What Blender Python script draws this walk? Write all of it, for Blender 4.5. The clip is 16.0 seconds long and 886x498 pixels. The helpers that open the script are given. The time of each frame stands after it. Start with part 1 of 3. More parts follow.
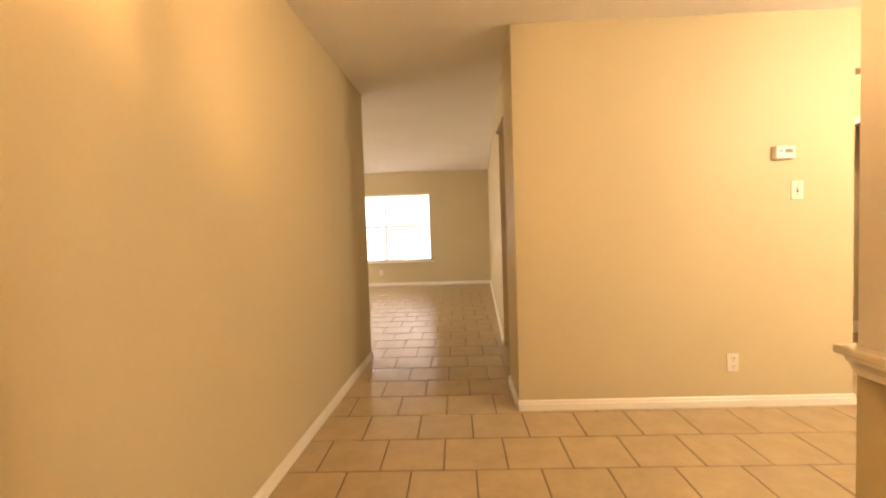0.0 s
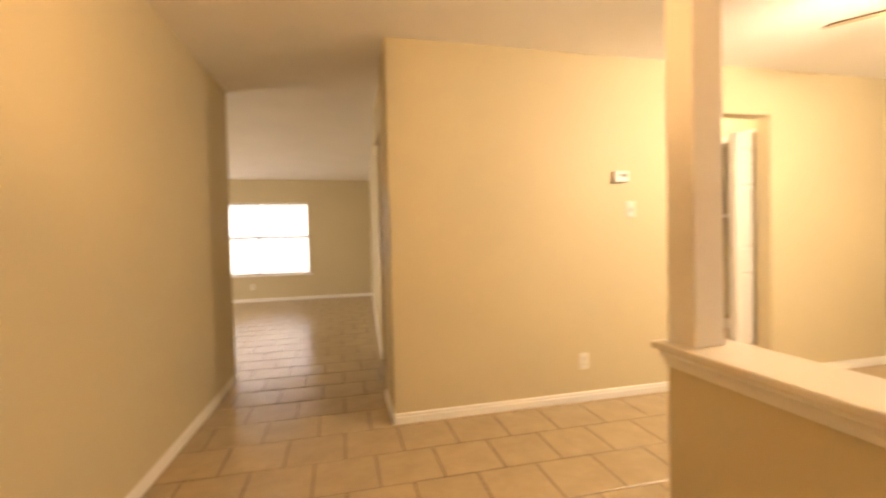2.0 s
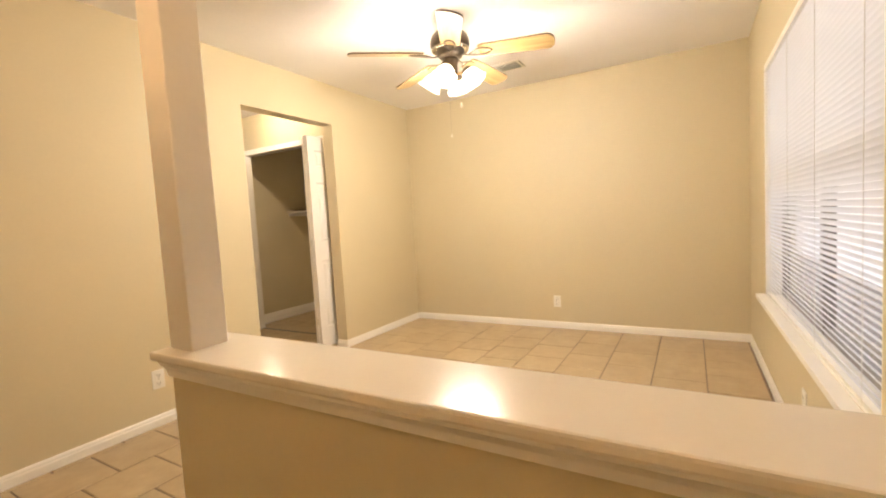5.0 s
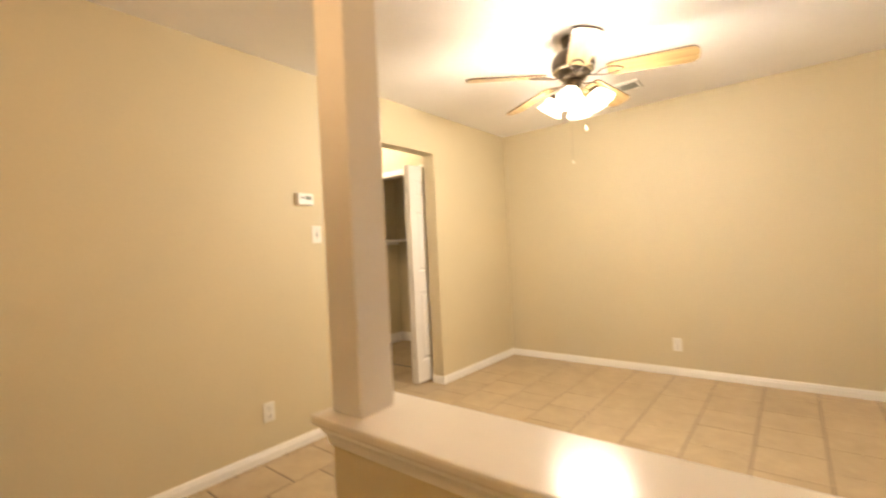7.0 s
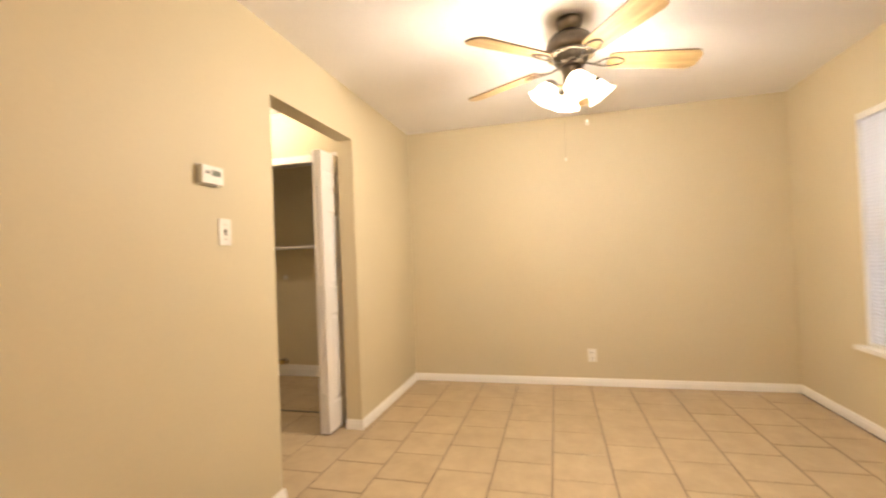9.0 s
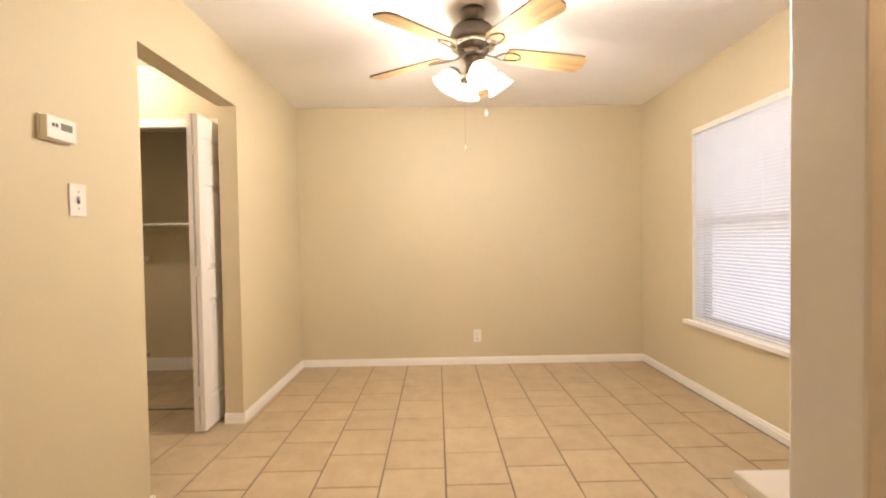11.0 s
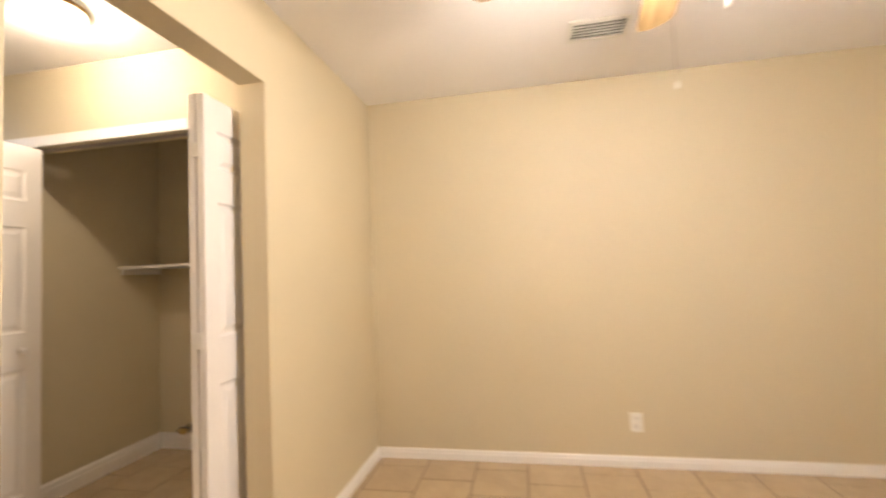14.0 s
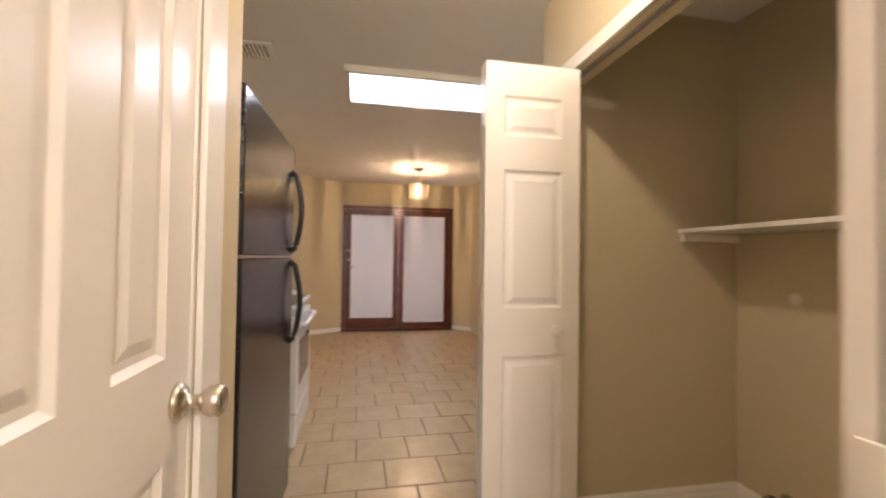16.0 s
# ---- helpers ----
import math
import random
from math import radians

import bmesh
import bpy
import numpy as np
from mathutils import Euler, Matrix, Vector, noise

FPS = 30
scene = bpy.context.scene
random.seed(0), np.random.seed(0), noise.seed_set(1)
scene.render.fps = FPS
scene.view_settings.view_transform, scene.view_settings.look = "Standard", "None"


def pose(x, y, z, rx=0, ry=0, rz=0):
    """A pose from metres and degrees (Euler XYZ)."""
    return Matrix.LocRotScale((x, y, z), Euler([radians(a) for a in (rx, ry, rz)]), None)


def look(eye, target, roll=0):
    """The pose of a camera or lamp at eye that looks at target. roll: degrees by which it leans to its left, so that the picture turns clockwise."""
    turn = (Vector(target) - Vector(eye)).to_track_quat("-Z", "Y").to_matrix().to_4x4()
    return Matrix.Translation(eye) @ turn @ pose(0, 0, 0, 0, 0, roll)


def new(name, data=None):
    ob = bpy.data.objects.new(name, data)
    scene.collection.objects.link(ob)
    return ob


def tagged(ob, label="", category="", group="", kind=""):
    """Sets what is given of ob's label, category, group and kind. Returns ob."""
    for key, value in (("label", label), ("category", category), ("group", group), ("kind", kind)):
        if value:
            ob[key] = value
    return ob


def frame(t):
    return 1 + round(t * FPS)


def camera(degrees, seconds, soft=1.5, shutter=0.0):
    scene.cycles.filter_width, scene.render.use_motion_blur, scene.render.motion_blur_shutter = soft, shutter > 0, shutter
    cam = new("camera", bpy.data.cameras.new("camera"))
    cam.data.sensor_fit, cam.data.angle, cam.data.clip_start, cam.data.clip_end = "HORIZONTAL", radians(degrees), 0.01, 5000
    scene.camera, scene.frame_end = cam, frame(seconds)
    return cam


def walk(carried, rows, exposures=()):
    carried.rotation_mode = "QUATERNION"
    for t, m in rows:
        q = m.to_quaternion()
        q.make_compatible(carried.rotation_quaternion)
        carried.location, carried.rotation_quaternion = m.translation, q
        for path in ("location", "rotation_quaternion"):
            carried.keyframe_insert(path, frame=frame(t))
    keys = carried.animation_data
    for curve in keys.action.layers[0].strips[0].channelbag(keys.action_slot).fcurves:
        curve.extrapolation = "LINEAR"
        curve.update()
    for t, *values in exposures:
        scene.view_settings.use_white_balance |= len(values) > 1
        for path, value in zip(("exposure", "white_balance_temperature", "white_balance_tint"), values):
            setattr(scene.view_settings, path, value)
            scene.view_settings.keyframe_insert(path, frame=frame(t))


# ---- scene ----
cam = camera(91.4, 16.0, 2.1, 0.5)
PATH = [
    (0, (0.536, 0.617, 1.178), (0.473, 2.614, 1.09), -1.9),
    (0.5, (0.536, 0.626, 1.176), (0.508, 2.624, 1.093), -2.2),
    (1, (0.535, 0.634, 1.175), (0.545, 2.632, 1.09), -2.1),
    (1.5, (0.535, 0.645, 1.172), (0.609, 2.641, 1.066), -1.7),
    (2, (0.596, 0.641, 1.171), (1.062, 2.585, 1.124), -1.4),
    (2.5, (0.699, 0.612, 1.167), (1.736, 2.322, 1.133), -1.6),
    (3, (0.818, 0.577, 1.161), (2.245, 1.976, 1.094), -2.5),
    (3.5, (0.901, 0.563, 1.163), (2.563, 1.672, 1.062), -2.0),
    (4, (0.925, 0.518, 1.153), (2.658, 1.507, 1.018), -3.5),
    (6.5, (0.862, 0.628, 1.18), (2.539, 1.713, 1.078), -2.6),
    (7, (0.914, 0.877, 1.206), (2.47, 2.134, 1.211), -2.8),
    (7.5, (0.948, 1.179, 1.24), (2.419, 2.531, 1.336), -3.6),
    (8, (0.936, 1.527, 1.239), (2.554, 2.696, 1.352), -4.0),
    (8.5, (0.98, 1.793, 1.213), (2.746, 2.727, 1.317), -3.6),
    (9, (1.071, 1.984, 1.208), (3.007, 2.485, 1.243), -2.3),
    (9.5, (1.075, 2.059, 1.2), (3.072, 2.163, 1.177), -2.1),
    (9.7, (1.064, 2.077, 1.194), (3.064, 2.085, 1.173), -1.9),
    (12, (1.095, 2.069, 1.189), (3.094, 2.03, 1.151), -0.5),
    (12.5, (1.254, 2.016, 1.206), (3.254, 2.004, 1.224), 1.2),
    (13, (1.539, 2.118, 1.216), (3.537, 2.123, 1.136), 1.3),
    (13.5, (1.897, 2.213, 1.218), (3.897, 2.216, 1.208), -0.7),
    (14, (2.296, 2.317, 1.249), (4.258, 2.691, 1.348), -2.4),
    (14.5, (2.646, 2.554, 1.222), (4.477, 3.340, 1.394), -1.4),
    (15, (2.977, 2.783, 1.225), (4.501, 4.074, 1.314), -1.5),
    (15.5, (3.175, 2.987, 1.237), (4.017, 4.8, 1.294), -0.1),
    (16, (3.281, 3.252, 1.214), (3.673, 5.213, 1.255), 0.8),
]
EXPOSURES = [(0.0, 0.69, 9200, 21), (1.5, 0.66, 9000, 21), (2.5, 0.56, 7900, 17), (3.5, 0.52, 7000, 14), (4.0, 0.40, 6800, 14), (6.5, 0.28, 6900, 14), (7.5, 0.24, 7000, 15), (9.5, 0.22, 6650, 17), (12.5, 0.22, 6200, 18), (14.5, 0.22, 6200, 19), (15.5, 0.13, 6300, 20), (16.0, 0.32, 6300, 21)]
walk(cam, [(t, look(eye, target, roll)) for t, eye, target, roll in PATH], EXPOSURES)

# ---- world, daylight and lamps ----
world = bpy.data.worlds.new("world")
scene.world = world
world.use_nodes = True
sky = world.node_tree.nodes.new("ShaderNodeTexSky")
sky.sky_type, sky.sun_disc, sky.sun_elevation, sky.sun_rotation = "NISHITA", False, radians(45), radians(200)
world.node_tree.links.new(sky.outputs["Color"], world.node_tree.nodes["Background"].inputs["Color"])
world.node_tree.nodes["Background"].inputs["Strength"].default_value = 0.1


def lamp(name, kind, m, watts, colour, size=0.1, size_y=None):
    data = bpy.data.lights.new(name, kind)
    data.energy, data.color = watts, colour
    if kind == "AREA":
        data.size = size
        if size_y:
            data.shape, data.size_y = "RECTANGLE", size_y
    else:
        data.shadow_soft_size = size
    ob = new(name, data)
    ob.matrix_world = m
    return ob


WARM, COOL, DAY = (1.0, 0.70, 0.40), (0.84, 0.91, 1.0), (0.90, 0.95, 1.0)
FAN = (3.46, 1.86)
FAN_TURN = 11
for k in range(4):
    a = radians(FAN_TURN + 90 * k)
    lamp("fan_bulb_glow", "POINT", pose(FAN[0] + 0.13 * math.cos(a), FAN[1] + 0.13 * math.sin(a), 2.056), 22, (1.0, 0.90, 0.75), 0.035)
lamp("entry_lamp", "POINT", pose(0.24, 1.25, 2.17), 38, (1.0, 0.64, 0.33), 0.014)
lamp("passage_glow", "POINT", pose(3.75, 4.25, 2.375), 21.5, (1.0, 0.82, 0.58), 0.035)
lamp("pendant_glow", "POINT", pose(4.10, 9.15, 2.11), 27, (1.0, 0.70, 0.40), 0.004)
lamp("kitchen_tube_light", "AREA", pose(3.84, 6.347, 2.40), 14, COOL, 1.2, 0.48)
lamp("dining_daylight", "AREA", pose(3.365, -0.06, 1.27, -90, 0, 0), 52, DAY, 1.9, 1.4)
lamp("living_daylight", "AREA", pose(-1.0, 10.10, 1.25, 90, 0, 0), 360, DAY, 1.9, 1.4)
# added fill from the unseen left side, brightens the living room
lamp("living_side_fill", "AREA", pose(-4.66, 7.0, 1.25, 0, -90, 0), 66, (1.0, 0.95, 0.88), 1.4, 2.6)
lamp("patio_daylight", "AREA", pose(3.97, 10.70, 1.1, 90, 0, 0), 11, DAY, 1.6, 1.7)


# ---- materials ----
def material(name, colour, rough=0.5, metal=0.0, var=0.06, scale=6.0, bump=0.0, bump_scale=200.0, spec=0.5, rand=0.0, emit=0.0, emit_colour=None, fine=60.0):
    """A surface with colour variation at two scales, fine relief and optional change from object to object."""
    m = bpy.data.materials.new(name)
    m.use_nodes = True
    nt = m.node_tree
    b = nt.nodes["Principled BSDF"]
    b.inputs["Roughness"].default_value, b.inputs["Metallic"].default_value = rough, metal
    b.inputs["Specular IOR Level"].default_value = spec
    big = nt.nodes.new("ShaderNodeTexNoise")
    big.inputs["Scale"].default_value, big.inputs["Detail"].default_value = scale, 3
    small = nt.nodes.new("ShaderNodeTexNoise")
    small.inputs["Scale"].default_value, small.inputs["Detail"].default_value = fine, 4
    geo = nt.nodes.new("ShaderNodeNewGeometry")
    for n in (big, small):
        nt.links.new(geo.outputs["Position"], n.inputs["Vector"])
    add = nt.nodes.new("ShaderNodeMath")
    add.operation = "MULTIPLY_ADD"
    nt.links.new(small.outputs["Fac"], add.inputs[0])
    add.inputs[1].default_value = 0.5
    nt.links.new(big.outputs["Fac"], add.inputs[2])
    last = add
    if rand:
        info = nt.nodes.new("ShaderNodeObjectInfo")
        a2 = nt.nodes.new("ShaderNodeMath")
        a2.operation = "MULTIPLY_ADD"
        nt.links.new(info.outputs["Random"], a2.inputs[0])
        a2.inputs[1].default_value = rand
        nt.links.new(add.outputs[0], a2.inputs[2])
        last = a2
    ramp = nt.nodes.new("ShaderNodeMapRange")
    ramp.inputs["From Min"].default_value, ramp.inputs["From Max"].default_value = 0.45, 1.05 + rand
    ramp.inputs["To Min"].default_value, ramp.inputs["To Max"].default_value = 1 - var, 1 + var
    nt.links.new(last.outputs[0], ramp.inputs["Value"])
    mul = nt.nodes.new("ShaderNodeMix")
    mul.data_type, mul.blend_type = "RGBA", "MULTIPLY"
    mul.inputs["Factor"].default_value = 1.0
    mul.inputs["A"].default_value = (*colour, 1)
    nt.links.new(ramp.outputs["Result"], mul.inputs["B"])
    nt.links.new(mul.outputs["Result"], b.inputs["Base Color"])
    if bump:
        bn = nt.nodes.new("ShaderNodeTexNoise")
        bn.inputs["Scale"].default_value, bn.inputs["Detail"].default_value = bump_scale, 3
        nt.links.new(geo.outputs["Position"], bn.inputs["Vector"])
        bu = nt.nodes.new("ShaderNodeBump")
        bu.inputs["Strength"].default_value, bu.inputs["Distance"].default_value = bump, 0.004
        nt.links.new(bn.outputs["Fac"], bu.inputs["Height"])
        nt.links.new(bu.outputs["Normal"], b.inputs["Normal"])
    if emit:
        b.inputs["Emission Color"].default_value = (*(emit_colour or colour), 1)
        b.inputs["Emission Strength"].default_value = emit
    return m


def wood(name, dark, light, rough=0.35, scale=(1.0, 14.0, 14.0), spec=0.4):
    """Streaked wood grain along the object's x axis."""
    m = bpy.data.materials.new(name)
    m.use_nodes = True
    nt = m.node_tree
    b = nt.nodes["Principled BSDF"]
    b.inputs["Roughness"].default_value = rough
    b.inputs["Specular IOR Level"].default_value = spec
    co = nt.nodes.new("ShaderNodeTexCoord")
    mp = nt.nodes.new("ShaderNodeMapping")
    mp.inputs["Scale"].default_value = scale
    nt.links.new(co.outputs["Object"], mp.inputs["Vector"])
    no = nt.nodes.new("ShaderNodeTexNoise")
    no.inputs["Scale"].default_value, no.inputs["Detail"].default_value = 4.0, 6
    nt.links.new(mp.outputs["Vector"], no.inputs["Vector"])
    cr = nt.nodes.new("ShaderNodeValToRGB")
    cr.color_ramp.elements[0].position, cr.color_ramp.elements[1].position = 0.32, 0.68
    cr.color_ramp.elements[0].color, cr.color_ramp.elements[1].color = (*dark, 1), (*light, 1)
    nt.links.new(no.outputs["Fac"], cr.inputs["Fac"])
    nt.links.new(cr.outputs["Color"], b.inputs["Base Color"])
    return m


def glass(name, colour=(1, 1, 1), rough=0.0):
    m = bpy.data.materials.new(name)
    m.use_nodes = True
    b = m.node_tree.nodes["Principled BSDF"]
    b.inputs["Base Color"].default_value = (*colour, 1)
    b.inputs["Roughness"].default_value = rough
    b.inputs["Transmission Weight"].default_value = 1.0
    b.inputs["IOR"].default_value = 1.45
    return m


WALL = material("wall_paint", (0.62, 0.541, 0.370), 0.55, var=0.03, scale=1.4, bump=0.12, bump_scale=160, spec=0.3)
CEIL = material("ceiling_paint", (0.85, 0.83, 0.81), 0.9, var=0.03, scale=2.0, bump=0.5, bump_scale=90)
TRIM = material("white_trim_paint", (0.86, 0.84, 0.80), 0.32, var=0.03, scale=3.0, bump=0.03, bump_scale=60)
DOOR = material("white_door_paint", (0.85, 0.82, 0.78), 0.30, var=0.025, scale=3.0, bump=0.05, bump_scale=45)
POST = material("post_paint", (0.80, 0.76, 0.71), 0.36, var=0.03, scale=4.0, bump=0.05, bump_scale=40)
LEDGE = material("ledge_gloss_paint", (0.82, 0.77, 0.70), 0.19, var=0.02, scale=4.0, bump=0.04, bump_scale=25, spec=0.25)
TILE = material("ceramic_tile", (0.485, 0.375, 0.235), 0.27, var=0.13, scale=7.0, bump=0.12, bump_scale=30, rand=0.22, fine=26)
GROUT = material("grout", (0.165, 0.118, 0.075), 0.9, var=0.2, scale=8.0, bump=0.3, bump_scale=300)
PLASTIC = material("white_plastic", (0.80, 0.78, 0.72), 0.35, var=0.02)
SLOT = material("dark_slot", (0.04, 0.035, 0.03), 0.5)
DISPLAY = material("grey_display", (0.22, 0.24, 0.20), 0.2)
BRONZE = material("dark_pewter_metal", (0.17, 0.145, 0.12), 0.28, metal=0.9, var=0.2, scale=20)
CHROME = material("satin_nickel", (0.62, 0.58, 0.52), 0.25, metal=1.0, var=0.05, scale=30)
BRASS = material("aged_brass", (0.55, 0.38, 0.16), 0.3, metal=1.0, var=0.1, scale=30)
OAK = wood("light_oak", (0.31, 0.20, 0.08), (0.52, 0.36, 0.17), 0.3)
BLADE_EDGE = material("dark_blade_edge", (0.10, 0.06, 0.03), 0.5)
MAHOGANY = wood("mahogany", (0.075, 0.018, 0.010), (0.16, 0.042, 0.022), 0.28)
CABINET = wood("cabinet_wood", (0.16, 0.07, 0.025), (0.30, 0.15, 0.06), 0.35, (14.0, 14.0, 1.0))
BLACK = material("black_appliance_enamel", (0.012, 0.012, 0.014), 0.14, var=0.1, bump=0.22, bump_scale=110, spec=0.45)
BLACKPL = material("black_plastic", (0.015, 0.015, 0.016), 0.30)
WHITEAP = material("white_appliance_enamel", (0.78, 0.78, 0.78), 0.18, var=0.02)
OVENGL = material("dark_oven_glass", (0.05, 0.055, 0.06), 0.06)
COUNTER = material("pale_laminate", (0.62, 0.58, 0.50), 0.35, var=0.08, scale=40)
SHADE = material("frosted_shade_glass", (0.9, 0.85, 0.75), 0.3, emit=9.0, emit_colour=(1.0, 0.86, 0.62))
BULBG = material("glowing_bulb", (1, 0.9, 0.7), 0.3, emit=30.0, emit_colour=(1.0, 0.80, 0.5))
DIFFUSER = material("glowing_diffuser", (0.9, 0.9, 0.9), 0.4, emit=3.2, emit_colour=(1.0, 0.99, 1.0))
DOME = material("dome_glass", (0.9, 0.88, 0.8), 0.3, emit=3.0, emit_colour=(1.0, 0.90, 0.66))
SLAT = material("blind_slat_vinyl", (0.80, 0.80, 0.82), 0.45, var=0.02, emit=0.0)


def translucent(m, share, colour):
    """Let light through a thin sheet: part of it scatters to the other side."""
    nt = m.node_tree
    out = nt.nodes["Material Output"]
    tr = nt.nodes.new("ShaderNodeBsdfTranslucent")
    tr.inputs["Color"].default_value = (*colour, 1)
    mix = nt.nodes.new("ShaderNodeMixShader")
    mix.inputs["Fac"].default_value = share
    nt.links.new(nt.nodes["Principled BSDF"].outputs["BSDF"], mix.inputs[1])
    nt.links.new(tr.outputs["BSDF"], mix.inputs[2])
    nt.links.new(mix.outputs["Shader"], out.inputs["Surface"])


translucent(SLAT, 0.32, (0.90, 0.91, 0.95))
FRAMEM = material("window_frame_metal", (0.30, 0.27, 0.25), 0.45, metal=0.3)
OUTSIDE = material("bright_overcast_outside", (0.9, 0.93, 1.0), 1.0, var=0.02, scale=0.6, emit=1.0, emit_colour=(0.90, 0.95, 1.0))
GLASS = glass("window_glass")
CUTGL = glass("cut_glass", (1.0, 0.93, 0.8), 0.22)


# ---- building helpers ----
def bm_box(bm, a, b, bevel=0.0):
    """A box between two corners, added to bm."""
    r = bmesh.ops.create_cube(bm, size=1.0)
    vs = r["verts"]
    c = [(p + q) / 2 for p, q in zip(a, b)]
    d = [abs(q - p) for p, q in zip(a, b)]
    for v in vs:
        v.co = Vector((c[0] + v.co.x * d[0], c[1] + v.co.y * d[1], c[2] + v.co.z * d[2]))
    if bevel:
        es = list({e for v in vs for e in v.link_edges})
        bmesh.ops.bevel(bm, geom=es, offset=bevel, segments=2, affect="EDGES", profile=0.6)
    return bm


def boxes(*pairs, bevel=0.0):
    bm = bmesh.new()
    for a, b in pairs:
        bm_box(bm, a, b, bevel)
    return bm


def lathe(profile, n=24, axis="z", at=(0, 0, 0)):
    """A turned body from (radius, height) pairs."""
    bm = bmesh.new()
    rings = []
    for r, h in profile:
        ring = []
        for i in range(n):
            a = 2 * math.pi * i / n
            p = (r * math.cos(a), r * math.sin(a), h)
            if axis == "x":
                p = (h, r * math.cos(a), r * math.sin(a))
            elif axis == "y":
                p = (r * math.cos(a), h, r * math.sin(a))
            ring.append(bm.verts.new(Vector(p) + Vector(at)))
        rings.append(ring)
    for p, q in zip(rings, rings[1:]):
        for i in range(n):
            bm.faces.new((p[i], p[(i + 1) % n], q[(i + 1) % n], q[i]))
    bm.faces.new(rings[0][::-1])
    bm.faces.new(rings[-1])
    bmesh.ops.recalc_face_normals(bm, faces=bm.faces)
    for f in bm.faces:
        f.smooth = True
    return bm


def tube(points, radius, n=8):
    """A round bar along a line of points."""
    bm = bmesh.new()
    rings = []
    pts = [Vector(p) for p in points]
    for i, p in enumerate(pts):
        d = (pts[min(i + 1, len(pts) - 1)] - pts[max(i - 1, 0)]).normalized()
        side = d.cross(Vector((0, 0, 1)) if abs(d.z) < 0.9 else Vector((1, 0, 0))).normalized()
        up = side.cross(d)
        rings.append([bm.verts.new(p + radius * (math.cos(a) * side + math.sin(a) * up)) for a in (2 * math.pi * k / n for k in range(n))])
    for p, q in zip(rings, rings[1:]):
        for i in range(n):
            bm.faces.new((p[i], p[(i + 1) % n], q[(i + 1) % n], q[i]))
    bm.faces.new(rings[0][::-1])
    bm.faces.new(rings[-1])
    bmesh.ops.recalc_face_normals(bm, faces=bm.faces)
    for f in bm.faces:
        f.smooth = True
    return bm


def prism(outline, z0, z1):
    """A solid with a plan outline between two heights."""
    bm = bmesh.new()
    lo = [bm.verts.new((x, y, z0)) for x, y in outline]
    hi = [bm.verts.new((x, y, z1)) for x, y in outline]
    n = len(lo)
    for i in range(n):
        bm.faces.new((lo[i], lo[(i + 1) % n], hi[(i + 1) % n], hi[i]))
    bm.faces.new(lo[::-1])
    bm.faces.new(hi)
    bmesh.ops.recalc_face_normals(bm, faces=bm.faces)
    return bm


def mesh_of(name, bm, mat):
    me = bpy.data.meshes.new(name)
    bm.to_mesh(me)
    bm.free()
    me.materials.append(mat)
    return me


def part(name, bm, mat, parent, label=""):
    ob = new(name, mesh_of(name, bm, mat))
    ob.parent = parent
    if label:
        tagged(ob, label)
    return ob


def structure(name, bm, mat, label, category):
    return tagged(new(name, mesh_of(name, bm, mat)), label, category, kind="structure")


def thing(name, m, label, category, group=""):
    ob = new(name)
    ob.empty_display_size = 0.1
    ob.matrix_world = m
    return tagged(ob, label, category, group)


def slanted(a, b, thick, z0, z1):
    """A wall from plan point a to b; its thickness lies to the left of that line when thick is positive."""
    d = (Vector(b) - Vector(a)).normalized()
    n = Vector((-d.y, d.x)) * thick
    return prism([a, b, (b[0] + n.x, b[1] + n.y), (a[0] + n.x, a[1] + n.y)], z0, z1)


# ---- the large structure ----
H = 2.44
EAST, SOUTH, NORTH, BACK = 5.17, 0.11, 3.37, 3.49
OPL, OPR, OPH = 2.995, 3.925, 2.08
WL, WR, WB, WT = 2.38, 4.368, 0.54, 2.00

structure("wall_south", boxes(((-0.8, -0.05, 0), (WL, SOUTH, H)), ((WR, -0.05, 0), (EAST, SOUTH, H)), ((WL, -0.05, 0), (WR, SOUTH, WB)), ((WL, -0.05, WT), (WR, SOUTH, H))), WALL, "tan painted plaster wall with a wide window", "wall")
structure("wall_east", boxes(((EAST, -0.05, 0), (EAST + 0.12, 5.23, H))), WALL, "plain tan painted wall of the dining room", "wall")
structure("wall_thermostat", boxes(((0.91, NORTH, 0), (OPL, BACK, H)), ((OPL, NORTH, OPH), (OPR, BACK, H)), ((OPR, NORTH, 0), (EAST, BACK, H))), WALL, "tan painted wall with a cased-less doorway", "wall")
structure("wall_hall_right", boxes(((0.91, BACK, 0), (1.03, 3.85, H)), ((0.95, 3.85, 2.10), (1.07, 4.93, H))), WALL, "tan painted hallway wall with an opening", "wall")
structure("wall_living_right", slanted((0.985, 4.93), (1.25, 9.95), -0.12, 0, H), WALL, "tan painted living room wall", "wall")
structure("wall_hall_left", slanted((-0.44, SOUTH), (-0.294, 4.61), 0.12, 0, H), WALL, "long tan painted hallway wall", "wall")
structure("wall_living_near", boxes(((-4.6, 4.49, 0), (-0.42, 4.61, H))), WALL, "tan painted living room wall", "wall")
# out-of-view wall; its opening is added to let the side fill in
structure("wall_living_left", boxes(((-4.7, 4.49, 0), (-4.6, 5.6, H)), ((-4.7, 8.4, 0), (-4.6, 9.93, H)), ((-4.7, 5.6, 0), (-4.6, 8.4, 0.5)), ((-4.7, 5.6, 2.0), (-4.6, 8.4, H))), WALL, "tan painted living room wall with an added, unseen opening for fill light", "wall")
LWL, LWR, LWB, LWT, LY = -1.97, 0.0, 0.53, 1.98, 9.92
